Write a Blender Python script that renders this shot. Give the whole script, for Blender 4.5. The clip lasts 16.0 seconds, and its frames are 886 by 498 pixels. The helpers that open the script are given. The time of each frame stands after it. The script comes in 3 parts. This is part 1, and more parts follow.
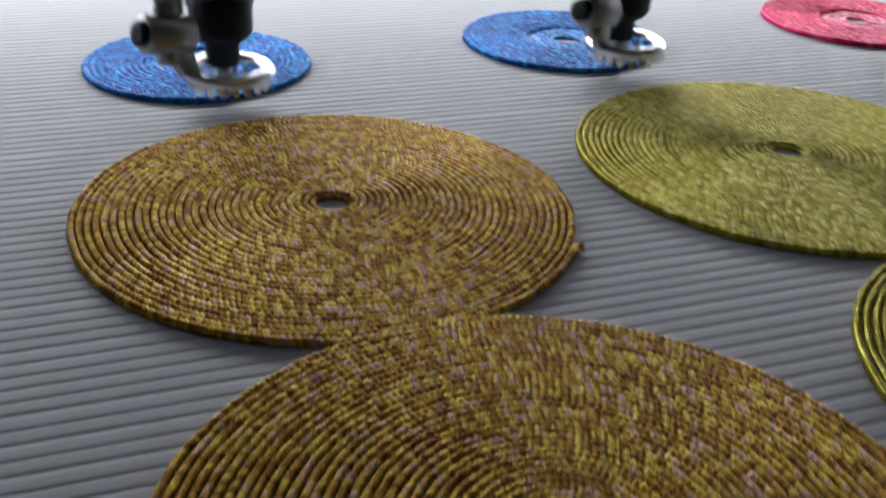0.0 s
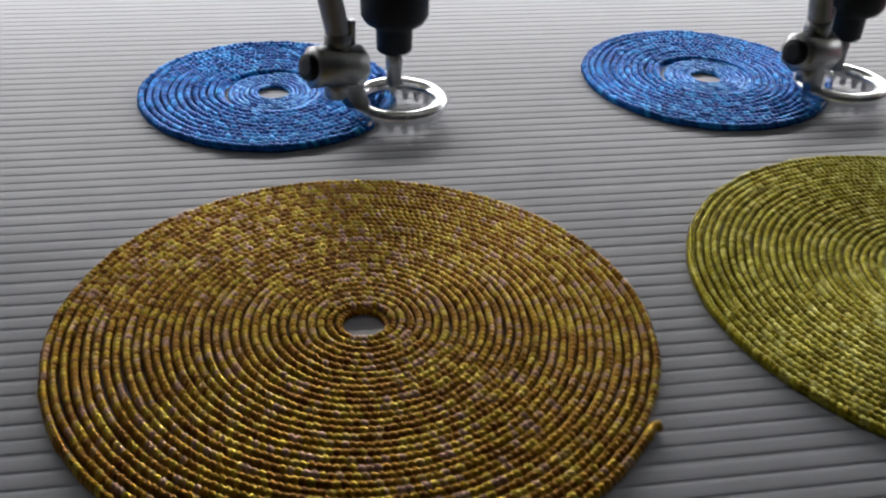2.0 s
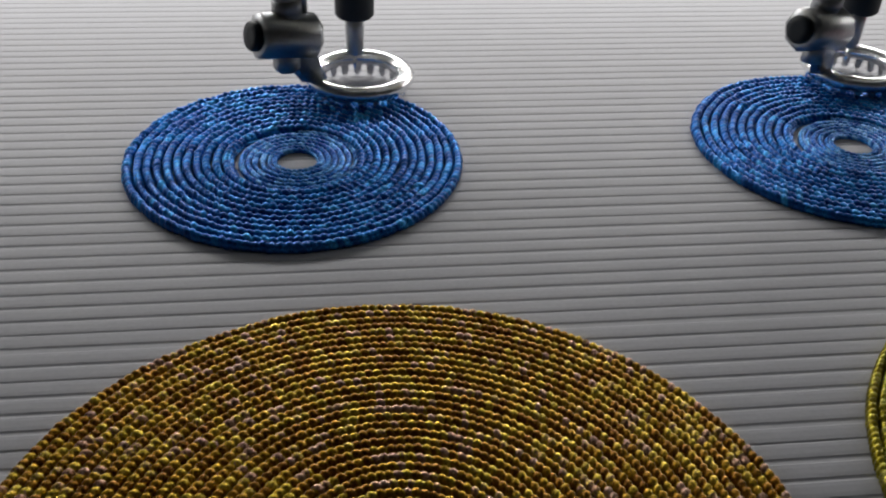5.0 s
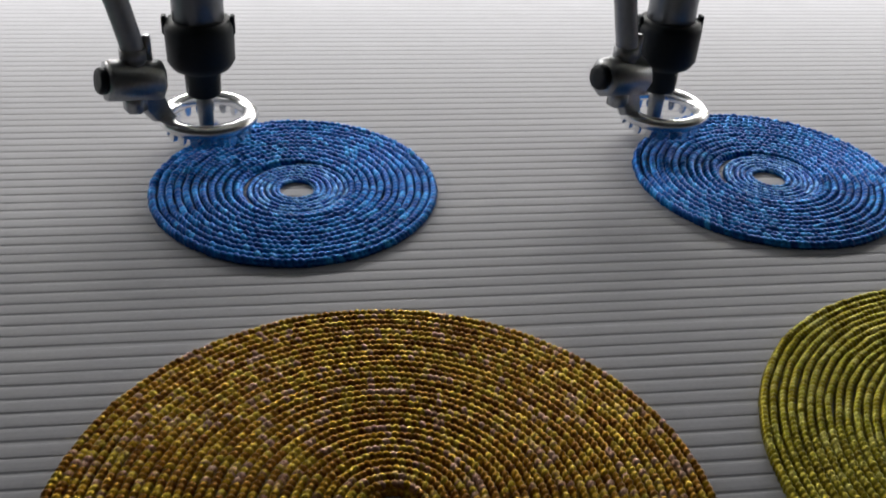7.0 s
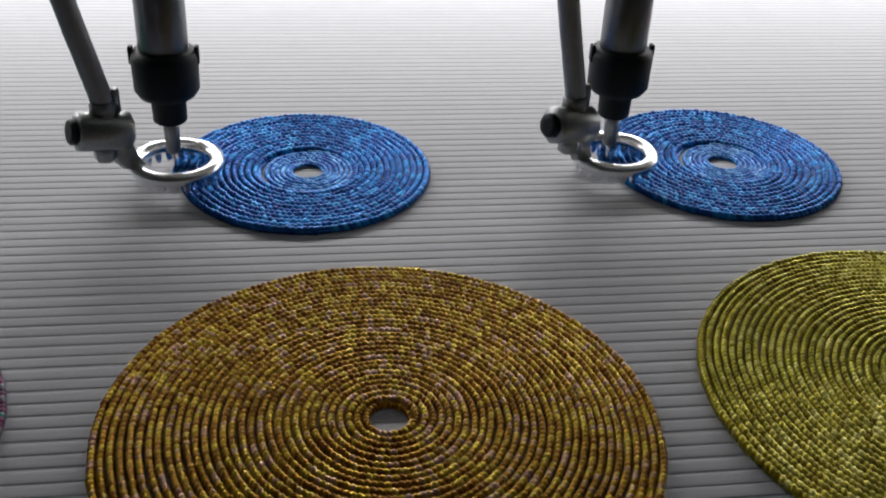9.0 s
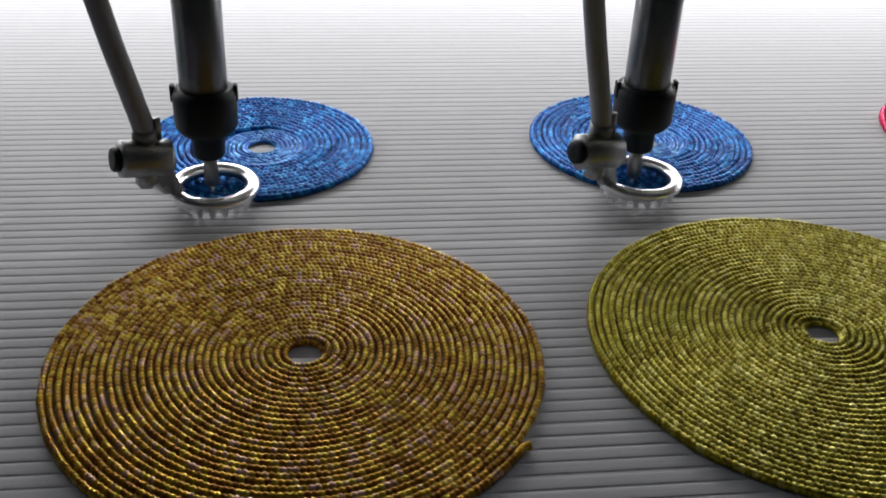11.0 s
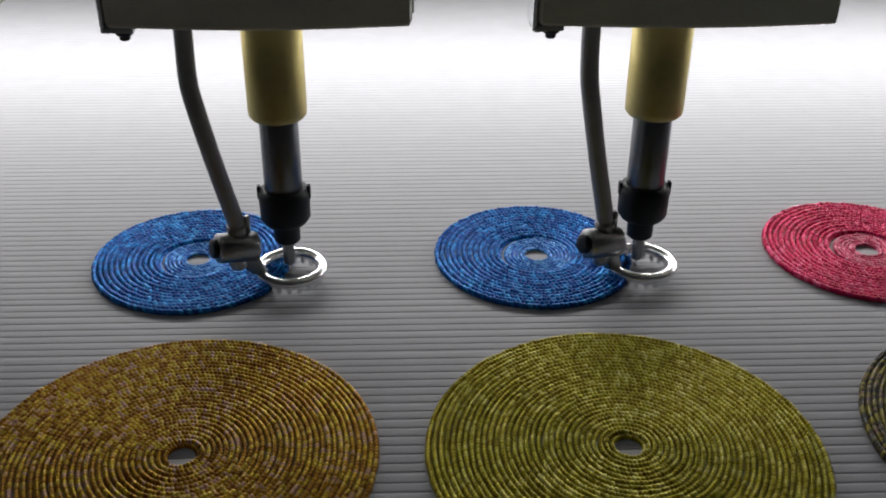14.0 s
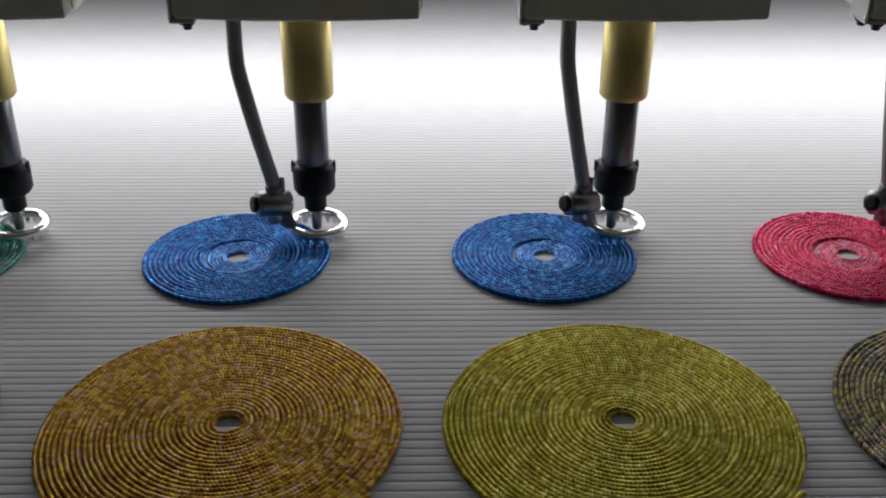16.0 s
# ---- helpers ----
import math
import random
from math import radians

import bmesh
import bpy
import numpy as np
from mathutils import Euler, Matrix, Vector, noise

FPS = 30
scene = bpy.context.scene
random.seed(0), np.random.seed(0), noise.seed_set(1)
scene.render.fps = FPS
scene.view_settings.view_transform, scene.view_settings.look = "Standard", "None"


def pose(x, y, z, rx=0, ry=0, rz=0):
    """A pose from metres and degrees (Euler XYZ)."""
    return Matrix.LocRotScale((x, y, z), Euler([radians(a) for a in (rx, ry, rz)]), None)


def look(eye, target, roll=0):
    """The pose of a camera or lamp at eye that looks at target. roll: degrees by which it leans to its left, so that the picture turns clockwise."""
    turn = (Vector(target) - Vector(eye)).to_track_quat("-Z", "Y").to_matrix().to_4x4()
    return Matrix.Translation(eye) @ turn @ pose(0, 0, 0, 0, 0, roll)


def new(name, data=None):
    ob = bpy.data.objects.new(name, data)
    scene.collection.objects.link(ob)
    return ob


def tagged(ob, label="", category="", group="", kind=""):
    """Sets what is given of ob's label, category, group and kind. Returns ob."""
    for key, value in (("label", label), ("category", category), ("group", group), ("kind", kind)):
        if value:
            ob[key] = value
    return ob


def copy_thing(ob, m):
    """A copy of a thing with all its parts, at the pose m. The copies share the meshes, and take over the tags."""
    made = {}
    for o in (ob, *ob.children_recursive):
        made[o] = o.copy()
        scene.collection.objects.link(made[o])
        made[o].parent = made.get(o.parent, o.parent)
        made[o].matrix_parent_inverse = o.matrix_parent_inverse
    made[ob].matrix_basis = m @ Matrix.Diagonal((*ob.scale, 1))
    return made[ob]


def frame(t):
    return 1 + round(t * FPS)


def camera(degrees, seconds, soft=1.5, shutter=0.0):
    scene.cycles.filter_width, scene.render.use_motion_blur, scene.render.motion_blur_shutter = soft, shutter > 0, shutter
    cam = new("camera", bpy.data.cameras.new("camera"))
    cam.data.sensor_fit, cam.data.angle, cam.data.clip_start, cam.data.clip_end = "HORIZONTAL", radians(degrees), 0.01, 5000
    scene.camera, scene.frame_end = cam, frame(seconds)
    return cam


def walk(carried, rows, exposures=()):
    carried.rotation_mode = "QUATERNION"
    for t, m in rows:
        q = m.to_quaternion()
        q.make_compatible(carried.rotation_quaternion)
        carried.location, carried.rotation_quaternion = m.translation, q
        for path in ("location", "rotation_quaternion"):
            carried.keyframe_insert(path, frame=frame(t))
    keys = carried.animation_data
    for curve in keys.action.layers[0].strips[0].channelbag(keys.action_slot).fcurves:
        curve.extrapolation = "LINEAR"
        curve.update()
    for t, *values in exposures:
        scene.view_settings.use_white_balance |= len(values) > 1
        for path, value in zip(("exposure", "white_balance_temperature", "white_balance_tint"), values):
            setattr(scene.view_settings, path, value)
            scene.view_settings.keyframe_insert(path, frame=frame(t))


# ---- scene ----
S = 0.165  # distance from head to head
cam = camera(46.8, 16.0, soft=1.9, shutter=0.5)
PATH = [
    (0, -0.0499, -0.4162, 0.1354, -20.96, -28, 2.71),
    (0.5, -0.0214, -0.392, 0.1396, -14.5, -27.75, 1.89),
    (1, -0.0081, -0.3738, 0.1425, -12.89, -29.69, 1.9),
    (1.5, -0.0006, -0.3642, 0.1509, -11.56, -30.91, 2.26),
    (2, -0.0019, -0.3479, 0.1541, -10.86, -32.53, 2.42),
    (2.5, -0.0093, -0.3204, 0.1435, -8.95, -32.53, 1.82),
    (3, -0.0054, -0.28, 0.1385, -8.95, -34.77, 2.16),
    (3.5, 0.0034, -0.2547, 0.1306, -6.86, -34.37, 1.12),
    (6, 0.0053, -0.262, 0.1579, -9.25, -33.38, 3.29),
    (6.5, 0.0037, -0.2829, 0.1658, -9.35, -32.75, 3.15),
    (7, -0.0019, -0.2989, 0.1689, -9.9, -32.67, 3.52),
    (7.5, -0.0053, -0.3147, 0.1739, -10.02, -31.97, 3.4),
    (8, -0.0068, -0.3248, 0.1766, -9.97, -31.72, 3.37),
    (10.5, 0.0142, -0.3877, 0.1894, -7.98, -31.45, 2.63),
    (11, 0.0242, -0.3939, 0.1914, -7.85, -31.53, 2.59),
    (11.5, 0.0336, -0.3974, 0.1928, -8.36, -31.53, 2.86),
    (12, 0.0417, -0.3951, 0.1998, -8.69, -32.12, 3.24),
    (12.5, 0.0553, -0.3917, 0.2175, -7.17, -32.02, 2.65),
    (13, 0.07, -0.3899, 0.242, -6.38, -31.98, 2.64),
    (13.5, 0.0821, -0.407, 0.2451, -4.99, -30.92, 1.91),
    (14, 0.101, -0.435, 0.2537, -2.37, -29.85, 0.42),
    (14.5, 0.1136, -0.4571, 0.2603, -1.31, -29.21, -0.1),
    (15, 0.1252, -0.4631, 0.2604, -0.06, -28.7, -0.92),
    (15.5, 0.1263, -0.4829, 0.264, 0.09, -27.81, -0.73),
    (16, 0.0986, -0.484, 0.268, -1.35, -28.57, 0.45),
]
EXPOSURES = [
    (0, 0.44, 5950, 10),
    (0.5, 0.12, 5950, 10),
    (1.0, 0.08, 5950, 10),
    (1.5, 0.13, 6150, 10),
    (2.5, 0.3, 6400, 10),
    (3.5, 0.46, 6430, 10),
    (3.7, 0.46, 6430, 10),
    (5.8, -0.42, 6500, 10),
    (6.5, -0.25, 6500, 10),
    (7, -0.15, 6500, 10),
    (8.2, -0.1, 6450, 10),
    (10.3, 0.18, 6400, 10),
    (11, 0.21, 6400, 10),
    (11.5, 0.18, 6400, 10),
    (12.5, -0.06, 6400, 10),
    (13.5, -0.23, 6450, 10),
    (16, -0.15, 6450, 10),
]
walk(cam, [(t, pose(x, y, z, 90 + pitch, 0, yaw) @ pose(0, 0, 0, 0, 0, roll)) for t, x, y, z, yaw, pitch, roll in PATH], EXPOSURES)

# ---- light ----
world = bpy.data.worlds.new("room_light")
scene.world = world
world.use_nodes = True
world.node_tree.nodes["Background"].inputs[0].default_value = (0.75, 0.8, 1.0, 1)
world.node_tree.nodes["Background"].inputs[1].default_value = 0.008


def area_lamp(name, m, size_x, size_y, power, colour):
    data = bpy.data.lights.new(name, "AREA")
    data.shape, data.size, data.size_y = "RECTANGLE", size_x, size_y
    data.energy, data.color = power, colour
    ob = new(name, data)
    ob.matrix_basis = m
    return ob


# the machine's own strip light behind the heads, and an unseen overhead fill added for ambient light
area_lamp("machine_strip_light", look((0.36, 0.315, 0.175), (0.36, 0.235, 0)), 2.1, 0.03, 7.5, (1.0, 0.975, 0.945))
area_lamp("ceiling_tube_light", look((0.6, -0.2, 2.3), (0.6, -0.2, 0)), 2.4, 0.5, 2.0, (0.86, 0.92, 1.0))


# ---- materials ----
def nodes_of(name):
    mat = bpy.data.materials.new(name)
    mat.use_nodes = True
    tree = mat.node_tree
    return mat, tree, tree.nodes["Principled BSDF"]


def ramp_node(tree, stops):
    node = tree.nodes.new("ShaderNodeValToRGB")
    ramp = node.color_ramp
    while len(ramp.elements) < len(stops):
        ramp.elements.new(0.5)
    for el, (at, col) in zip(ramp.elements, stops):
        el.position, el.color = at, (*col, 1)
    return node


def plain(name, colour, rough=0.5, metal=0.0, grain=300.0, vary=0.15, bump=0.1, depth=0.0002, spec=0.5):
    """A surface with two scales of colour change and fine relief."""
    mat, tree, p = nodes_of(name)
    link = tree.links.new
    co = tree.nodes.new("ShaderNodeTexCoord")
    fine, broad = tree.nodes.new("ShaderNodeTexNoise"), tree.nodes.new("ShaderNodeTexNoise")
    fine.inputs["Scale"].default_value, broad.inputs["Scale"].default_value = grain, grain / 14
    fine.inputs["Detail"].default_value = 5
    for n in (fine, broad):
        link(co.outputs["Object"], n.inputs["Vector"])
    both = tree.nodes.new("ShaderNodeMath")
    both.operation = "ADD"
    link(fine.outputs["Fac"], both.inputs[0])
    link(broad.outputs["Fac"], both.inputs[1])
    low = tuple(c * (1 - vary) for c in colour)
    high = tuple(min(1, c * (1 + vary)) for c in colour)
    ramp = ramp_node(tree, [(0.3, low), (0.7, high)])
    half = tree.nodes.new("ShaderNodeMath")
    half.operation = "MULTIPLY"
    half.inputs[1].default_value = 0.5
    link(both.outputs[0], half.inputs[0])
    link(half.outputs[0], ramp.inputs["Fac"])
    link(ramp.outputs["Color"], p.inputs["Base Color"])
    rough_map = tree.nodes.new("ShaderNodeMapRange")
    rough_map.inputs["To Min"].default_value, rough_map.inputs["To Max"].default_value = rough * 0.75, min(1, rough * 1.25)
    link(broad.outputs["Fac"], rough_map.inputs["Value"])
    link(rough_map.outputs["Result"], p.inputs["Roughness"])
    relief = tree.nodes.new("ShaderNodeBump")
    relief.inputs["Strength"].default_value, relief.inputs["Distance"].default_value = bump, depth
    link(fine.outputs["Fac"], relief.inputs["Height"])
    link(relief.outputs["Normal"], p.inputs["Normal"])
    p.inputs["Metallic"].default_value, p.inputs["Specular IOR Level"].default_value = metal, spec
    return mat


def thread(name, stops, rough=0.42, metal=0.0, sheen=0.3, spec=0.5, fibre=1900.0, dark=0.42, wound=0.0, fuzz=0.06, glint=0.0):
    """Yarn: the colour changes from stretch to stretch along the cord (attribute tone), with fine fibres."""
    mat, tree, p = nodes_of(name)
    link = tree.links.new
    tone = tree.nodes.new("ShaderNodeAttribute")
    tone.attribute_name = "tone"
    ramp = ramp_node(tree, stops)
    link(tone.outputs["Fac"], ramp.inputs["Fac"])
    co = tree.nodes.new("ShaderNodeTexCoord")
    fine = tree.nodes.new("ShaderNodeTexNoise")
    fine.inputs["Scale"].default_value, fine.inputs["Detail"].default_value = fibre, 3
    link(co.outputs["Object"], fine.inputs["Vector"])
    shade = tree.nodes.new("ShaderNodeMapRange")
    shade.inputs["From Min"].default_value, shade.inputs["From Max"].default_value = 0.3, 0.7
    shade.inputs["To Min"].default_value, shade.inputs["To Max"].default_value = dark, 1.25
    link(fine.outputs["Fac"], shade.inputs["Value"])
    mix = tree.nodes.new("ShaderNodeMix")
    mix.data_type, mix.blend_type = "RGBA", "MULTIPLY"
    mix.inputs[0].default_value = 1.0
    link(ramp.outputs["Color"], mix.inputs[6])
    link(shade.outputs["Result"], mix.inputs[7])
    link(mix.outputs[2], p.inputs["Base Color"])
    relief = tree.nodes.new("ShaderNodeBump")
    relief.inputs["Strength"].default_value, relief.inputs["Distance"].default_value = fuzz, 0.0003
    link(fine.outputs["Fac"], relief.inputs["Height"])
    link(relief.outputs["Normal"], p.inputs["Normal"])
    p.inputs["Roughness"].default_value, p.inputs["Metallic"].default_value = rough, metal
    p.inputs["Specular IOR Level"].default_value = spec
    p.inputs["Sheen Weight"].default_value = sheen
    p.inputs["Sheen Roughness"].default_value = 0.4
    # the foil is wound across the cord, so the gloss spreads along the turns
    turns = tree.nodes.new("ShaderNodeTangent")
    turns.direction_type, turns.axis = "RADIAL", "Z"
    link(turns.outputs["Tangent"], p.inputs["Tangent"])
    p.inputs["Anisotropic"].default_value = wound
    p.inputs["Coat Weight"].default_value, p.inputs["Coat Roughness"].default_value = glint, 0.16
    return mat


SHEET = plain("ribbed_grey_sheet", (0.405, 0.408, 0.435), 0.6, 0, 900, 0.07, 0.15, 0.0001, spec=0.25)
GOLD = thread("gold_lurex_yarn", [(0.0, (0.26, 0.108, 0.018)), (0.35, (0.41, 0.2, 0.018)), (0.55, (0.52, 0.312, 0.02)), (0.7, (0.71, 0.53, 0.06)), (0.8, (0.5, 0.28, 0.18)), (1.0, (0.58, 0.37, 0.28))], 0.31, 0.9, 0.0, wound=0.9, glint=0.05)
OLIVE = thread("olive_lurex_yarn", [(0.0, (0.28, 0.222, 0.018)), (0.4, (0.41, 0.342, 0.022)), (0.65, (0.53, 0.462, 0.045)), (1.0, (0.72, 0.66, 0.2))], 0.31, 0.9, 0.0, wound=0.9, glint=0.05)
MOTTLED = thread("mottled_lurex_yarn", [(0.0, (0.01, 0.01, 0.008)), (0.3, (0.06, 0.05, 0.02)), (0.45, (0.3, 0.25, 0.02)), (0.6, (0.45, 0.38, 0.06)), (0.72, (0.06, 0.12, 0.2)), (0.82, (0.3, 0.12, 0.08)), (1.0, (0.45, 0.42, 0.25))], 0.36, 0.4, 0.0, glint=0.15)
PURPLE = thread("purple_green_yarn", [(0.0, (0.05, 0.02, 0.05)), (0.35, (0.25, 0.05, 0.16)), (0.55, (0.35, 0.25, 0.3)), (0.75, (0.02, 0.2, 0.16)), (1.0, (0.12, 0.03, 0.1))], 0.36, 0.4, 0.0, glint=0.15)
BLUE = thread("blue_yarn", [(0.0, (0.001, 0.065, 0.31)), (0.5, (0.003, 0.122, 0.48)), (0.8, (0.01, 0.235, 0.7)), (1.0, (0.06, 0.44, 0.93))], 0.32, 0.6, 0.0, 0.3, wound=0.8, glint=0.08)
# inner coil: the finer cord's stronger reflection is painted in as paler stops
BLUE_SHEEN = thread("blue_yarn_sheen", [(0.0, (0.002, 0.07, 0.38)), (0.5, (0.014, 0.18, 0.6)), (1.0, (0.16, 0.48, 0.9))], 0.32, 0.55, 0.0, 0.3, wound=0.8, glint=0.1)
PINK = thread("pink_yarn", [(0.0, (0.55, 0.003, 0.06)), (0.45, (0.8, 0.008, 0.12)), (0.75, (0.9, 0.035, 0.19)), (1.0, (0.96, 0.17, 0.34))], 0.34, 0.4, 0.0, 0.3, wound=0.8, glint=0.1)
# same for pink: the inner coil's sheen is put into the colour
PINK_SHEEN = thread("pink_yarn_sheen", [(0.0, (0.5, 0.01, 0.08)), (0.5, (0.8, 0.07, 0.2)), (1.0, (0.95, 0.32, 0.46))], 0.34, 0.35, 0.0, 0.3, wound=0.8, glint=0.1)
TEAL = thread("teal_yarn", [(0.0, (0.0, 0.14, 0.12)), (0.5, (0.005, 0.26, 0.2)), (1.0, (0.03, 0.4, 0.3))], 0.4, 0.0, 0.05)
CHROME = plain("chrome", (0.86, 0.87, 0.88), 0.24, 1.0, 500, 0.05, 0.04)
STEEL = plain("worn_steel", (0.33, 0.34, 0.35), 0.38, 1.0, 700, 0.18, 0.12)
BRASS = plain("brass", (0.54, 0.46, 0.2), 0.5, 1.0, 260, 0.1, 0.05)
GUNMETAL = plain("gunmetal", (0.17, 0.18, 0.195), 0.32, 0.85, 400, 0.12, 0.06)
BLACK = plain("black_plastic", (0.008, 0.012, 0.017), 0.5, 0.0, 600, 0.25, 0.08, spec=0.22)
PAINT = plain("grey_cream_enamel", (0.66, 0.67, 0.58), 0.42, 0.0, 420, 0.06, 0.06)
# cap's own cream; on the housing's side it stands in for light
CREAM_AND_LIT_SIDE = plain("cream_plastic_and_lit_side", (0.84, 0.83, 0.72), 0.4, 0.0, 420, 0.05, 0.05)
TUBE = plain("grey_steel_tube", (0.27, 0.28, 0.3), 0.42, 0.45, 500, 0.12, 0.08)
DARK = plain("dark_bolt_steel", (0.06, 0.06, 0.065), 0.38, 0.8, 600, 0.2, 0.08)
WALL = plain("painted_wall", (0.6, 0.6, 0.6), 0.8, 0.0, 40, 0.06, 0.1, 0.001)
FLOOR = plain("workshop_floor", (0.25, 0.25, 0.26), 0.6, 0.0, 60, 0.12, 0.1, 0.001)
WOOD = plain("table_board", (0.4, 0.38, 0.35), 0.6, 0.0, 80, 0.1, 0.1, 0.0005)


# ---- building helpers ----
def smooth(bm):
    for f in bm.faces:
        f.smooth = True
    return bm


def part(name, bm, material, parent=None, label=""):
    mesh = bpy.data.meshes.new(name)
    bm.to_mesh(mesh)
    bm.free()
    mesh.materials.append(material)
    ob = new(name, mesh)
    ob.parent = parent
    return tagged(ob, label)


def box(x0, x1, y0, y1, z0, z1, bevel=0.0, steps=2):
    bm = bmesh.new()
    bmesh.ops.create_cube(bm, size=1, matrix=Matrix.LocRotScale(((x0 + x1) / 2, (y0 + y1) / 2, (z0 + z1) / 2), None, (x1 - x0, y1 - y0, z1 - z0)))
    if bevel:
        bmesh.ops.bevel(bm, geom=bm.edges[:], offset=bevel, segments=steps, affect="EDGES", profile=0.5)
    return bm


def turned(profile, sides=40, m=None, closed=False):
    """A body of revolution round z from (radius, height) pairs."""
    bm = bmesh.new()
    rings = []
    for r, z in profile:
        rings.append([bm.verts.new((r * math.cos(2 * math.pi * k / sides), r * math.sin(2 * math.pi * k / sides), z)) for k in range(sides)])
    pairs = list(zip(rings, rings[1:])) + ([(rings[-1], rings[0])] if closed else [])
    for a, b in pairs:
        for k in range(sides):
            f = bm.faces.new((a[k], a[(k + 1) % sides], b[(k + 1) % sides], b[k]))
            f.smooth = True
    if not closed:
        bm.faces.new(rings[0][::-1])
        bm.faces.new(rings[-1])
    bmesh.ops.recalc_face_normals(bm, faces=bm.faces[:])
    if m is not None:
        bm.transform(m)
    return bm


def pipe(points, radius, sides=16, steps=10):
    """A round tube along a smooth line through the points."""
    pts = [Vector(p) for p in points]
    line = []
    for i in range(len(pts) - 1):
        p0, p1, p2, p3 = pts[max(i - 1, 0)], pts[i], pts[i + 1], pts[min(i + 2, len(pts) - 1)]
        for k in range(steps):
            u = k / steps
            line.append(0.5 * (2 * p1 + (p2 - p0) * u + (2 * p0 - 5 * p1 + 4 * p2 - p3) * u * u + (3 * p1 - p0 - 3 * p2 + p3) * u ** 3))
    line.append(pts[-1])
    bm, rings = bmesh.new(), []
    for i, p in enumerate(line):
        way = (line[min(i + 1, len(line) - 1)] - line[max(i - 1, 0)]).normalized()
        side = way.cross(Vector((0, 1, 0))).normalized()
        up = side.cross(way)
        rings.append([bm.verts.new(p + radius * (math.cos(2 * math.pi * k / sides) * side + math.sin(2 * math.pi * k / sides) * up)) for k in range(sides)])
    for a, b in zip(rings, rings[1:]):
        for k in range(sides):
            bm.faces.new((a[k], a[(k + 1) % sides], b[(k + 1) % sides], b[k])).smooth = True
    bm.faces.new(rings[0][::-1])
    bm.faces.new(rings[-1])
    bmesh.ops.recalc_face_normals(bm, faces=bm.faces[:])
    return bm


def empty(name, x=0, y=0, z=0):
    ob = new(name)
    ob.empty_display_size = 0.02
    ob.location = (x, y, z)
    return ob


# ---- the room ----
def room():
    for name, b in (("wall_north", (-2.6, 3.0, 2.4, 2.5)), ("wall_south", (-2.6, 3.0, -2.6, -2.5)), ("wall_west", (-2.7, -2.6, -2.6, 2.5)), ("wall_east", (3.0, 3.1, -2.6, 2.5))):
        tagged(part(name, box(*b, -0.8, 2.4), WALL), "plain painted workshop wall", "wall", kind="structure")
    tagged(part("floor", box(-2.7, 3.1, -2.6, 2.5, -0.85, -0.8), FLOOR), "plain grey workshop floor", "floor", kind="structure")
    tagged(part("ceiling", box(-2.7, 3.1, -2.6, 2.5, 2.4, 2.45), WALL), "plain painted workshop ceiling", "ceiling", kind="structure")
    table = tagged(empty("work_table", 0.2, 0.2, -0.8), "long machine table under the ribbed sheet", "table")
    part("tabletop", box(-1.6, 1.6, -0.95, 1.05, 0.75, 0.79, 0.004), WOOD, table)
    for x in (-1.45, 1.45):
        for y in (-0.8, 0.9):
            part("leg", box(x - 0.03, x + 0.03, y - 0.03, y + 0.03, 0, 0.75, 0.004), STEEL, table)


def ribbed_sheet():
    """Fluted sheet: flat ribs across x, each parted from the next by a narrow groove."""
    pitch, x0, x1, y0, y1 = 0.005, -1.3, 1.6, -0.7, 1.2
    rng = np.random.RandomState(5)
    xs = np.linspace(x0, x1, 60)
    shape = [(0.0, -0.00026), (0.07, -0.0002), (0.15, -0.00006), (0.34, 0.0), (0.68, 0.0), (0.87, -0.00006), (0.94, -0.0002)]
    ys, zs = [], []
    for i in range(int((y1 - y0) / pitch)):
        for u, z in shape:
            ys.append(y0 + (i + u) * pitch)
            zs.append(z)
    ys, zs = np.array(ys), np.array(zs)
    rib = np.repeat(np.arange(len(ys) // len(shape)), len(shape))
    wave = np.cumsum(rng.normal(0, 0.00004, (len(xs), rib.max() + 1)), axis=0)
    wave -= np.linspace(0, 1, len(xs))[:, None] * wave[-1]
    X = np.repeat(xs[:, None], len(ys), 1)
    Y = ys[None] + wave[:, rib]
    Z = np.repeat(zs[None], len(xs), 0)
    v = np.stack([X, Y, Z], -1).reshape(-1, 3)
    a = (np.arange(len(xs) - 1)[:, None] * len(ys) + np.arange(len(ys) - 1)[None]).ravel()
    faces = np.stack([a, a + len(ys), a + len(ys) + 1, a + 1], 1)
    mesh = bpy.data.meshes.new("ribbed_sheet")
    mesh.from_pydata(v.tolist(), [], faces.tolist())
    mesh.materials.append(SHEET)
    ob = new("ground", mesh)
    tagged(ob, "light grey finely ribbed sheet lying flat", "sheet", kind="structure")
    return ob


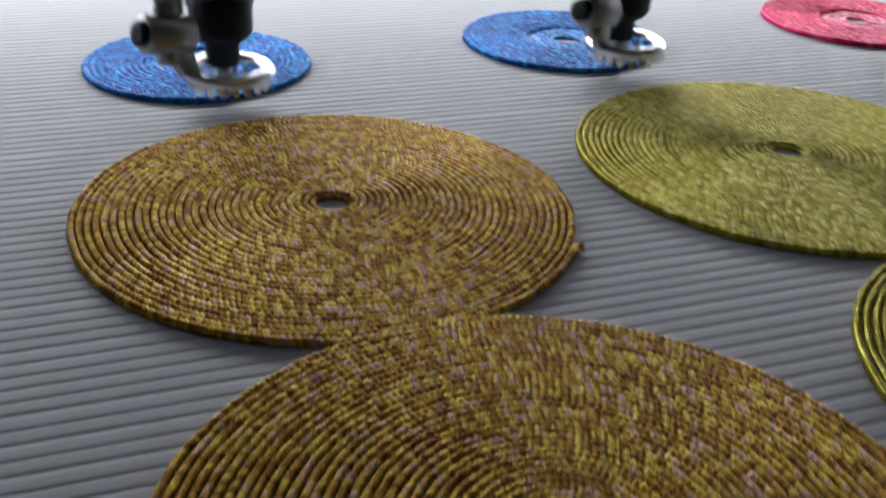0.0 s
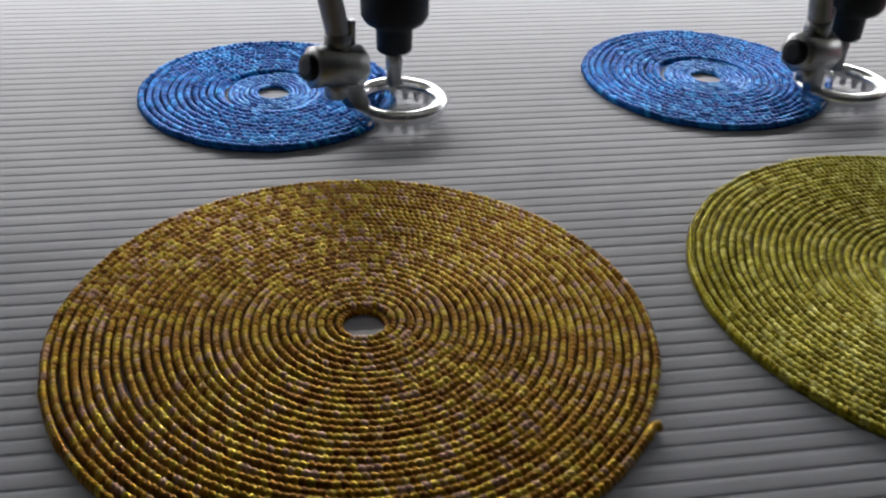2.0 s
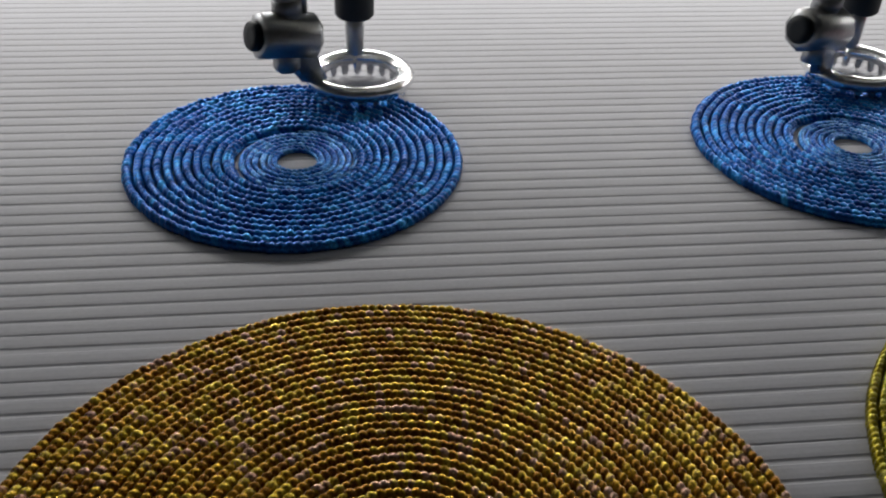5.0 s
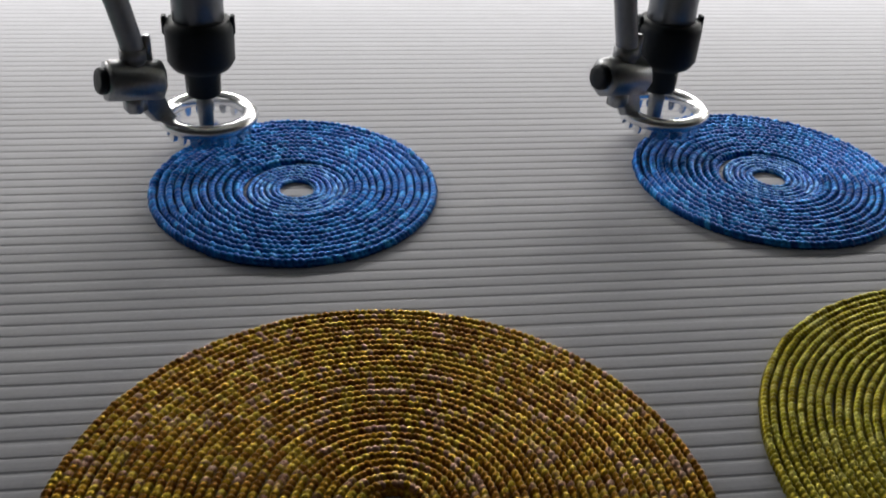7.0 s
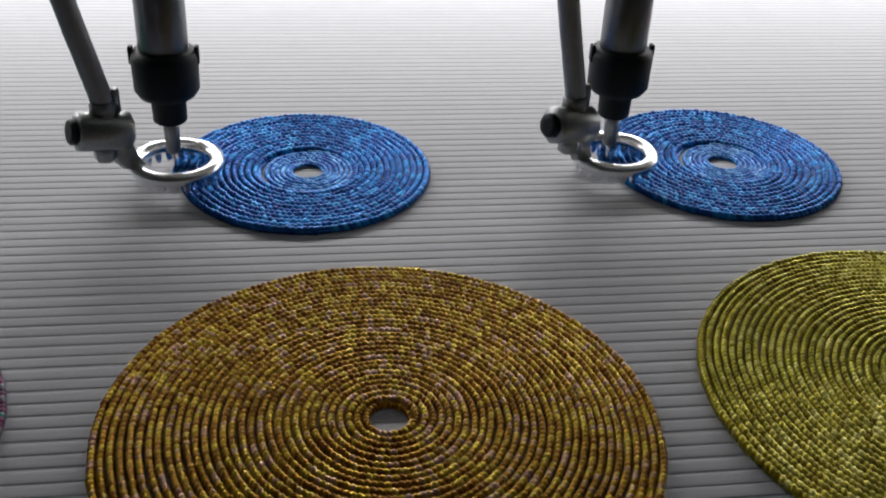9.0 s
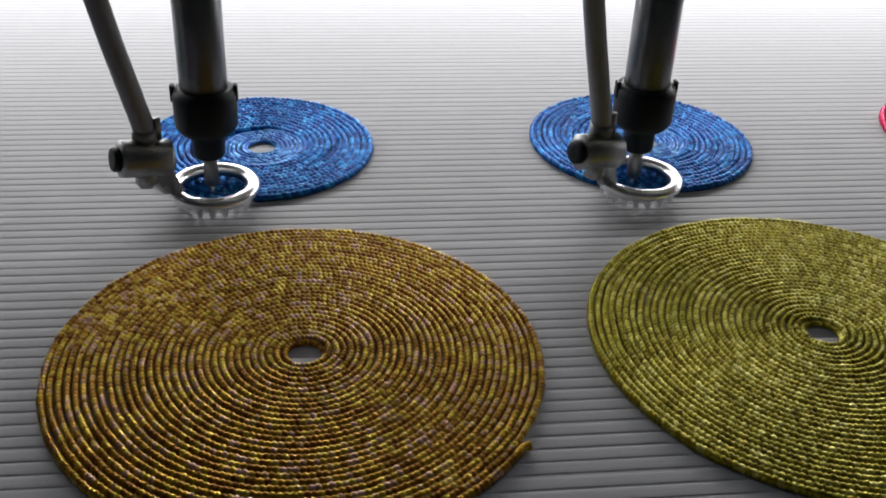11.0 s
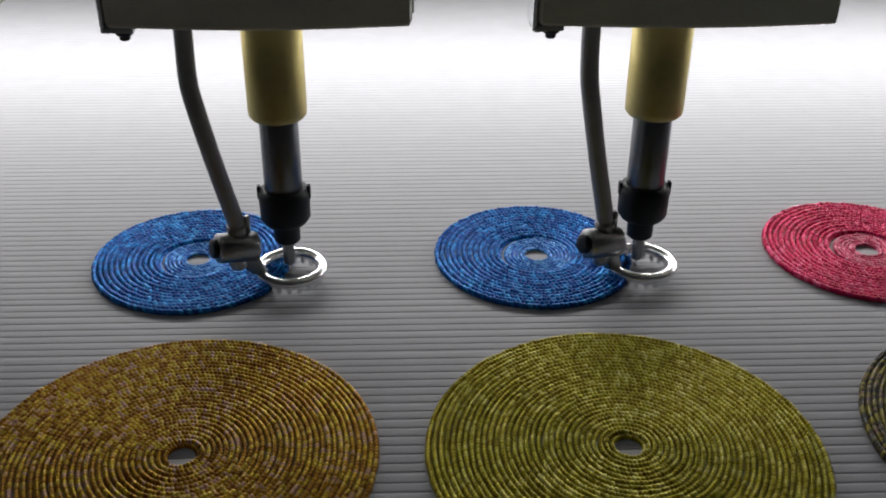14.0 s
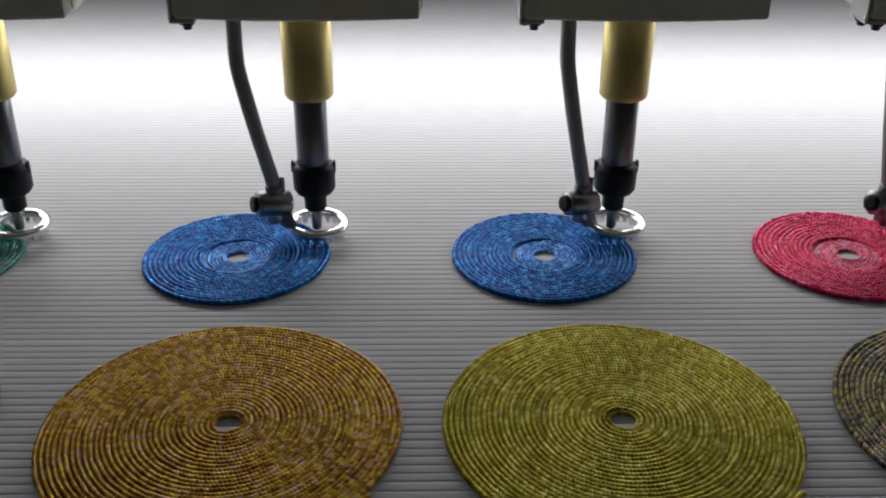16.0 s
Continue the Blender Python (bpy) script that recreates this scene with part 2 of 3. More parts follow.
# ---- the coiled discs ----
def cord_mesh(name, centre, r, a, s, pitch, height, bead, rng, material, slant=0.9, pinch=0.3, full=None, patch=0.4, wander=0.3, low=0.4, uneven=0.06, sides=8):
    """A beaded cord swept along a flat curve (radius r at the angles a round the centres), open on its underside."""
    n = len(s)
    psi = np.radians(np.linspace(-35, 215, sides))
    knots = np.arange(0, s[-1] + 0.012, 0.004)
    drift = wander * np.interp(s, knots, np.cumsum(rng.normal(0, 0.35, len(knots))))
    turn = (s / bead + drift)[:, None] + slant * (psi[None] - math.pi / 2) / math.pi
    lump = np.floor(turn).astype(int) - int(np.floor(turn.min()))
    size = 1 + np.clip(uneven * rng.normal(0, 1, lump.max() + 2), -0.2, 0.2)
    # the beads are long and flat, parted by narrow notches
    thick = (1 - pinch + pinch * np.abs(np.sin(math.pi * turn)) ** 0.5) * size[lump]
    if full is None:
        full = np.ones(n)
    across = 0.53 * pitch * thick * np.cos(psi)[None]
    high = np.maximum(low * height + (1 - low) * height * thick * np.sin(psi)[None], 0.0002) * full[:, None]
    rr = r[:, None] + across
    v = np.stack([centre[:, :1] + rr * np.cos(a)[:, None], centre[:, 1:] + rr * np.sin(a)[:, None], high], -1).reshape(-1, 3)
    i = np.arange(n - 1)[:, None] * sides
    j = np.arange(sides - 1)[None]
    faces = np.stack([i + j, i + sides + j, i + sides + j + 1, i + j + 1], -1).reshape(-1, 4)
    mesh = bpy.data.meshes.new(name)
    mesh.from_pydata(v.tolist(), [], faces.tolist())
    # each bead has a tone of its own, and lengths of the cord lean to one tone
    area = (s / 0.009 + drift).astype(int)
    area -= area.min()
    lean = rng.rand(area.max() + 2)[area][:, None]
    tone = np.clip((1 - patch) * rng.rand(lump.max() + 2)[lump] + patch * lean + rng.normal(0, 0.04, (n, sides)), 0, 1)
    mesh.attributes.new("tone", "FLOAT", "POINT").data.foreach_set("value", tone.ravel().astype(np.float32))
    mesh.shade_smooth()
    mesh.materials.append(material)
    return mesh


def coil_mesh(name, r_in, r_out, pitch, height, bead, start, seed, material, fine=5.0, wobble=0.0001, low_start=1.2, hole=(0, 0), **look_of):
    """A cord wound as a flat spiral, anticlockwise and outwards; start: the angle of its outer end; hole: where the winding begins."""
    rng = np.random.RandomState(seed)
    turns = (r_out - r_in) / pitch + 0.9
    end = turns * 2 * math.pi
    ang = np.linspace(0, end, 4000)
    length = np.concatenate([[0], np.cumsum((r_in + pitch * (ang[1:] + ang[:-1]) / 4 / math.pi) * np.diff(ang))])
    n = int(length[-1] / (bead / fine))
    s = np.linspace(0, length[-1], n)
    th = np.interp(s, length, ang)
    knots = np.arange(0, length[-1] + 0.012, 0.006)
    grow = np.maximum(th - 0.9 * 2 * math.pi, 0)  # the first turn closes on itself round the hole
    r = r_in + pitch * grow / 2 / math.pi + wobble * np.interp(s, knots, rng.normal(0, 1, len(knots)))
    full = 0.3 + 0.7 * np.clip(th / (2 * math.pi * low_start), 0, 1)
    centre = np.array(hole)[None] * (1 - np.clip((r - r_in) / (r_out - r_in), 0, 1))[:, None]
    return cord_mesh(name, centre, r, th - end + start, s, pitch, height, bead, rng, material, full=full, **look_of)


def big_disc(name, x, y, material, seed, label, category="embroidered disc", fine=6.5, r=0.0753, patch=0.3, hole=(0.0014, 0.0014)):
    disc = tagged(empty(name, x, y), label, category, group="finished discs on the sheet")
    mesh = coil_mesh("cord_coil", 0.0062, r - 0.0008, 0.00225, 0.0029, 0.0018, math.radians(-37.5), seed, material, fine=fine, patch=patch, hole=hole, pinch=0.4, slant=0.5, wander=0.1, low=0.36, uneven=0.05)
    coil = new("cord_coil", mesh)
    coil.parent = disc
    a = math.radians(-37.5)
    tip = Vector(((r - 0.0006) * math.cos(a), (r - 0.0006) * math.sin(a), 0.0014))
    way = Vector((-math.sin(a), math.cos(a), 0))
    stub = part("cord_end", pipe([tip - 0.002 * way, tip + 0.0015 * way, tip + 0.003 * way + Vector((0.0012, -0.0006, 0))], 0.0013, 8, 4), material, disc)
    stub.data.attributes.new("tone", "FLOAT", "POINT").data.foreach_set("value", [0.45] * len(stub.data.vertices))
    return disc


TURN = 0.0026  # from one turn of a small disc's cord to the next
RIM = 0.0458  # the cord's radius where the stitching stands at the start
RIM_ANGLE = math.radians(-85)
SMALL_DISCS = []


def small_disc(name, x, y, material, pale, seed, label):
    disc = tagged(empty(name, x - 0.0012, y - 0.0004), label, "embroidered disc", group="discs being stitched")
    twist = dict(pinch=0.4, slant=0.9, uneven=0.08, wander=0.15, low=0.3)
    r_in = 0.0182
    outer = new("outer_coil", coil_mesh("outer_coil", r_in, RIM, TURN, 0.0028, 0.0022, RIM_ANGLE, seed, material, fine=6, low_start=0.8, patch=0.15, hole=(0.0008, -0.0012), **twist))
    # the pale centre ends where the raised ring begins
    inner_end = RIM_ANGLE - 2 * math.pi * ((RIM - r_in) / TURN + 0.9)
    inner = new("inner_coil", coil_mesh("inner_coil", 0.0064, 0.0168, 0.0019, 0.0018, 0.0020, inner_end, seed + 50, pale, fine=6, low_start=0.5, patch=0.1, pinch=0.4, slant=1.0, low=0.3, wander=0.15, uneven=0.05))
    inner.location = (0.0012, -0.0016, 0)
    outer.parent = inner.parent = disc
    # the cord still to be laid, in short lengths
    half, middle = math.radians(5.6), RIM + 0.6 * TURN
    arc = np.linspace(-half, half, 28)
    laid = []
    for k in range(5):
        mesh = cord_mesh("cord_length", np.repeat([[-middle, 0.0]], len(arc), 0), np.full(len(arc), middle), arc, (arc + half) * middle, TURN, 0.0028, 0.0022, np.random.RandomState(seed * 10 + k), material, patch=0.15, **twist)
        laid.append(mesh)
    lengths = []
    for k in range(48):
        ob = new("cord_length", laid[(k * 3 + k // 7) % 5])
        ob.parent = disc
        lengths.append(ob)
    SMALL_DISCS.append((disc, lengths))
    return disc


# ---- the stitching heads ----
def machine_head(x):
    head = tagged(empty("stitching_head", x), "embroidery machine head with brass bush and ringed presser foot", "machine head", group="row of stitching heads")
    # housing: bowed front, rounded corners
    bm = bmesh.new()
    outline = [(-0.0580 + 0.1145 * u, -0.033 - 0.0045 * math.sin(math.pi * u)) for u in [k / 14 for k in range(15)]]
    outline += [(0.0570, -0.0305), (0.0574, -0.027), (0.0574, 0.03), (-0.0595, 0.03), (-0.0595, -0.027), (-0.0590, -0.0305)]
    low = [bm.verts.new((a, b, 0.1325)) for a, b in outline]
    top = [bm.verts.new((a, b, 0.32)) for a, b in outline]
    bm.faces.new(low[::-1])
    bm.faces.new(top)
    for k in range(len(low)):
        bm.faces.new((low[k], low[(k + 1) % len(low)], top[(k + 1) % len(low)], top[k]))
    bmesh.ops.recalc_face_normals(bm, faces=bm.faces[:])
    rim = [e for e in bm.edges if abs(e.verts[0].co.z - 0.1325) < 1e-6 and abs(e.verts[1].co.z - 0.1325) < 1e-6]
    bmesh.ops.bevel(bm, geom=rim, offset=0.0015, segments=2, affect="EDGES", profile=0.5)
    housing = part("housing", bm, PAINT, head, "grey enamelled housing with a bowed front")
    # light on the housing's side is put into this plate's paler colour
    side = part("side_plate", box(0.0572, 0.0582, -0.024, 0.028, 0.1352, 0.30, 0.0004), CREAM_AND_LIT_SIDE, housing, "housing side plate, coloured paler as if lit")
    part("side_hole", turned([(0.0022, 0), (0.0022, 0.0012)], 16, pose(0.0576, -0.014, 0.149, 0, 90, 0)), BLACK, housing)
    part("motor_cap", turned([(0.012, 0), (0.0125, 0.001), (0.0125, 0.017), (0.011, 0.020)], 28, pose(0.0582, 0.000, 0.1525, 0, 90, 0)), CREAM_AND_LIT_SIDE, housing, "cream round cap")
    # bracket and bolts under the housing's corner
    part("bracket", box(-0.0614, -0.0597, -0.031, -0.012, 0.1300, 0.150, 0.0006), CHROME, housing, "bright steel bracket")
    part("bracket_foot", box(-0.0614, -0.0490, -0.031, -0.014, 0.1298, 0.1323, 0.0007), STEEL, housing)
    for bx, by in ((-0.0535, -0.0265), (-0.0575, -0.0185)):
        part("bolt", turned([(0.0036, 0.1309), (0.0036, 0.1291), (0.0032, 0.1283), (0.0022, 0.1281), (0.0022, 0.1265), (0.0018, 0.1261)], 18, pose(bx, by, 0)), DARK, housing)
    # brass bush
    part("brass_bush", turned([(0.0090, 0.0795), (0.0116, 0.0795), (0.0126, 0.0808), (0.0128, 0.083), (0.0128, 0.136)], 48, pose(-0.0012, 0.004, 0.002)), BRASS, head, "polished brass bush")
    # presser foot: ring with teeth, clamp, feed tube
    ring = [(0.0118, 0.0048), (0.0120, 0.0074), (0.0130, 0.0084), (0.0150, 0.0088), (0.0166, 0.0080), (0.0173, 0.0066), (0.0169, 0.0052), (0.0160, 0.0042), (0.0145, 0.0038), (0.0132, 0.0040)]
    foot = part("presser_foot", turned(ring, 56, closed=True), CHROME, head, "chromed ring-shaped presser foot")
    teeth = 20
    tooth = bmesh.new()
    for w, z in ((0.0013, 0.0044), (0.0011, 0.0016), (0.0006, 0.0006)):
        for p in ((-w, -0.0007), (w, -0.0007), (w, 0.0009), (-w, 0.0009)):
            tooth.verts.new((p[0], p[1] - 0.0142, z))
    tooth.verts.ensure_lookup_table()
    for lay in (0, 4):
        for k in range(4):
            tooth.faces.new([tooth.verts[lay + k], tooth.verts[lay + (k + 1) % 4], tooth.verts[lay + 4 + (k + 1) % 4], tooth.verts[lay + 4 + k]])
    tooth.faces.new(tooth.verts[8:12])
    bmesh.ops.recalc_face_normals(tooth, faces=tooth.faces[:])
    first = part("tooth", tooth, CHROME, foot)
    for k in range(1, teeth):
        t = new("tooth", first.data)
        t.parent = foot
        t.rotation_euler = (0, 0, 2 * math.pi * k / teeth)
    lean = Matrix.Translation((-0.0296, -0.0160, 0.0262)) @ Vector((0.0150, 0.0075, -0.0030)).to_track_quat("Z", "Y").to_matrix().to_4x4()
    part("clamp", turned([(0.0048, -0.0008), (0.0066, -0.0004), (0.0071, 0.0006), (0.0071, 0.0165), (0.0064, 0.0178)], 8, lean), STEEL, foot, "worn steel clamp block")
    part("clamp_screw", turned([(0.0018, -0.0028), (0.0040, -0.0031), (0.0044, -0.0024), (0.0044, -0.0004)], 16, lean), BLACK, foot, "dark hexagon socket screw")
    part("clamp_nut", turned([(0.0034, 0.0140), (0.0040, 0.0148), (0.0040, 0.0220)], 6, pose(-0.0222, -0.0125, 0)), STEEL, foot)
    arm = bmesh.new()
    path = [(-0.0185, -0.0105, 0.0235), (-0.0175, -0.0095, 0.0165), (-0.0160, -0.0075, 0.0110), (-0.0140, -0.0050, 0.0066)]
    rows = []
    for (ax, ay, az), w in zip(path, (0.0056, 0.0053, 0.0050, 0.0046)):
        rows.append([arm.verts.new((ax + dx * w + dy * 0.0011, ay + dx * w * 0.5 - dy * 0.0011, az + dz)) for dx, dy, dz in ((-0.7, -1, 0), (0.7, -1, 0), (0.7, 1, 0.0008), (-0.7, 1, 0.0008))])
    for a, b in zip(rows, rows[1:]):
        for k in range(4):
            arm.faces.new((a[k], a[(k + 1) % 4], b[(k + 1) % 4], b[k]))
    arm.faces.new(rows[0][::-1])
    arm.faces.new(rows[-1])
    bmesh.ops.recalc_face_normals(arm, faces=arm.faces[:])
    bmesh.ops.bevel(arm, geom=arm.edges[:], offset=0.0004, segments=1, affect="EDGES")
    part("foot_arm", arm, STEEL, foot)
    part("feed_tube", pipe([(-0.0347, -0.010, 0.165), (-0.0346, -0.011, 0.125), (-0.0344, -0.0135, 0.106), (-0.0330, -0.0145, 0.095), (-0.0278, -0.0130, 0.067), (-0.0232, -0.0115, 0.045), (-0.0215, -0.0110, 0.036), (-0.0212, -0.0110, 0.028)], 0.0039), TUBE, foot, "bent grey cord feed tube")
    part("tube_clip", turned([(0.0044, 0.0310), (0.0044, 0.0355)], 20, pose(-0.0214, -0.0110, 0)), TUBE, foot)
    part("clip_pin", turned([(0.0013, 0.031), (0.0013, 0.0388), (0.0009, 0.0394)], 10, pose(-0.0168, -0.0100, 0)), STEEL, foot)
    # needle bar, clamp and needle; its height is that of the clamp's lower end
    bar = part("needle_bar", turned([(0.0075, 0.020), (0.0086, 0.022), (0.0086, 0.095)], 36), GUNMETAL, head, "dark steel needle bar")
    part("needle_clamp", turned([(0.0052, 0.0), (0.0060, 0.0008), (0.0062, 0.0085), (0.0098, 0.0105), (0.0114, 0.0130), (0.0116, 0.0245), (0.0108, 0.0268), (0.0090, 0.0275)], 32), BLACK, bar, "black needle clamp collar")
    part("clamp_lug", box(-0.0121, -0.0105, -0.0016, 0.0016, 0.022, 0.0285, 0.0005), BLACK, bar)
    part("clamp_lug", box(0.0105, 0.0120, -0.0016, 0.0016, 0.022, 0.0285, 0.0005), BLACK, bar)
    part("needle_holder", turned([(0.0019, -0.0125), (0.0026, -0.0118), (0.0029, -0.004), (0.0031, 0.001)], 20), STEEL, bar, "grey steel needle holder")
    part("needle", turned([(0.0002, -0.0185), (0.0006, -0.0165), (0.0007, -0.012)], 10), CHROME, bar)
    return head


def parts_of(head):
    kids = {o.name.split(".")[0]: o for o in head.children}
    return head, kids["presser_foot"], kids["needle_bar"]


room()
ribbed_sheet()
GX, GY = 0.0166, -0.1460
big_disc("gold_disc", GX, GY, GOLD, 11, "gold and brown lurex cord coiled flat into a disc")
big_disc("olive_disc", GX + S, GY, OLIVE, 12, "olive green lurex cord coiled flat into a disc", patch=0.25, hole=(0.0010, 0.0015))
big_disc("mottled_disc", GX + 2 * S + 0.0025, GY, MOTTLED, 13, "dark disc of mottled yellow, blue and green cord", patch=0.0, fine=5)
big_disc("purple_disc", GX - S - 0.005, GY, PURPLE, 14, "purple and green cord coiled flat into a disc", patch=0.0)
big_disc("gold_disc", 0.0230, -0.2940, GOLD, 15, "second gold and brown lurex disc touching the first", r=0.0783)
big_disc("olive_disc", 0.0230 + S, -0.2940, OLIVE, 16, "second olive green lurex disc", fine=5, r=0.0783)
small_disc("blue_disc", 0, 0, BLUE, BLUE_SHEEN, 21, "bright blue twisted cord disc under the needle")
small_disc("blue_disc", S, 0, BLUE, BLUE_SHEEN, 22, "bright blue twisted cord disc under the needle")
small_disc("pink_disc", 2 * S, 0, PINK, PINK_SHEEN, 23, "pink twisted cord disc being stitched")
small_disc("teal_disc", -S, 0, TEAL, TEAL, 24, "teal green twisted cord disc being stitched")
first_head = machine_head(0)
HEADS = [parts_of(copy_thing(first_head, pose((n - 1) * S, 0, 0)) if n != 1 else first_head) for n in range(4)]


def motions():
    HEAD_WAY = [  # seconds, x, y of the needle over the sheet
        (0, 0.003, -0.049), (0.5, 0.0163, -0.0469), (1, 0.0258, -0.0421), (1.5, 0.0352, -0.0347),
        (2, 0.0422, -0.0253), (2.5, 0.0462, -0.014), (3, 0.047, -0), (3.5, 0.046, 0.016),
        (4, 0.0398, 0.0271), (4.5, 0.0309, 0.0362), (5, 0.0198, 0.0426), (5.5, 0.0074, 0.0457),
        (6, -0.0053, 0.0454), (6.5, -0.0188, 0.041), (7, -0.0296, 0.0336), (7.5, -0.0379, 0.026),
        (8, -0.0441, 0.0192), (8.5, -0.0476, 0.0068), (9, -0.0475, -0.0061), (9.5, -0.0439, -0.0188),
        (10, -0.037, -0.0301), (10.5, -0.0273, -0.0393), (11, -0.0158, -0.0456), (11.5, -0.0041, -0.0487),
        (12, 0.0097, -0.0484), (12.5, 0.0217, -0.0448), (13, 0.033, -0.0386), (13.5, 0.0401, -0.0303),
        (14, 0.0471, -0.0207), (14.5, 0.0499, -0.0098), (15, 0.0495, 0.0027), (15.5, 0.0467, 0.0148),
        (16, 0.0412, 0.0228),
    ]
    FOOT_LIFT = [  # seconds, height of the ring
        (0, 0.0149), (0.1, 0.009), (0.2, 0.0108), (0.3, 0.0135), (0.4, 0.0135), (0.5, 0.0083), (0.6, 0.012), (0.7, 0.0078),
        (0.8, 0.01), (0.9, 0.0145), (1, 0.0145), (1.1, 0.0113), (1.2, 0.009), (1.3, 0.0082), (1.4, 0.01), (1.5, 0.0149),
        (1.6, 0.0155), (1.7, 0.012), (1.8, 0.0084), (1.9, 0.0073), (2, 0.0084), (2.1, 0.0153), (2.2, 0.0155), (2.3, 0.012),
        (2.4, 0.0155), (2.5, 0.0079), (2.6, 0.007), (2.7, 0.0109), (2.8, 0.0144), (2.9, 0.013), (3, 0.0074), (3.1, 0.0089),
        (3.2, 0.012), (3.3, 0.0141), (3.4, 0.0125), (3.5, 0.0116), (3.6, 0.0108), (3.7, 0.0145), (3.8, 0.0108), (3.9, 0.0081),
        (4, 0.0125), (4.1, 0.0141), (4.2, 0.0093), (4.3, 0.0089), (4.4, 0.0138), (4.5, 0.013), (4.6, 0.0083), (4.7, 0.0103),
        (4.8, 0.0145), (4.9, 0.0114), (5, 0.008), (5.1, 0.0119), (5.2, 0.0143), (5.3, 0.0098), (5.4, 0.0086), (5.5, 0.0134),
        (5.6, 0.0134), (5.7, 0.0086), (5.8, 0.0139), (5.9, 0.014), (6, 0.0097), (6.1, 0.0082), (6.2, 0.0084), (6.3, 0.0089),
        (6.4, 0.0103), (6.5, 0.0146), (6.6, 0.0101), (6.7, 0.007), (6.8, 0.0089), (6.9, 0.0093), (7, 0.0132), (7.1, 0.0125),
        (7.2, 0.012), (7.3, 0.0108), (7.4, 0.0145), (7.5, 0.0083), (7.6, 0.0081), (7.7, 0.014), (7.8, 0.0141), (7.9, 0.0137),
        (8, 0.0125), (8.1, 0.0138), (8.2, 0.01), (8.3, 0.0083), (8.4, 0.0103), (8.5, 0.0145), (8.6, 0.0114), (8.7, 0.008),
        (8.8, 0.0119), (8.9, 0.0143), (9, 0.0098), (9.1, 0.0086), (9.2, 0.0134), (9.3, 0.0134), (9.4, 0.0086), (9.5, 0.0098),
        (9.6, 0.0143), (9.7, 0.0119), (9.8, 0.008), (9.9, 0.0114), (10, 0.0145), (10.1, 0.0103), (10.2, 0.0083), (10.3, 0.0143),
        (10.4, 0.0077), (10.5, 0.0079), (10.6, 0.01), (10.7, 0.015), (10.8, 0.0139), (10.9, 0.01), (11, 0.0079), (11.1, 0.012),
        (11.2, 0.008), (11.3, 0.0151), (11.4, 0.0153), (11.5, 0.0096), (11.6, 0.0077), (11.7, 0.0084), (11.8, 0.01), (11.9, 0.0082),
        (12, 0.0074), (12.1, 0.012), (12.2, 0.0151), (12.3, 0.0144), (12.4, 0.012), (12.5, 0.0074), (12.6, 0.007), (12.7, 0.01),
        (12.8, 0.007), (12.9, 0.007), (13, 0.0091), (13.1, 0.0086), (13.2, 0.0135), (13.3, 0.0143), (13.4, 0.0119), (13.5, 0.0071),
        (13.6, 0.0114), (13.7, 0.0135), (13.8, 0.0103), (13.9, 0.0083), (14, 0.0085), (14.1, 0.0082), (14.2, 0.01), (14.3, 0.0135),
        (14.4, 0.0152), (14.5, 0.0129), (14.6, 0.0081), (14.7, 0.0082), (14.8, 0.0073), (14.9, 0.0135), (15, 0.0145), (15.1, 0.0109),
        (15.2, 0.0155), (15.3, 0.0082), (15.4, 0.009), (15.5, 0.0127), (15.6, 0.013), (15.7, 0.0083), (15.8, 0.0103), (15.9, 0.0145),
        (16, 0.01),
    ]
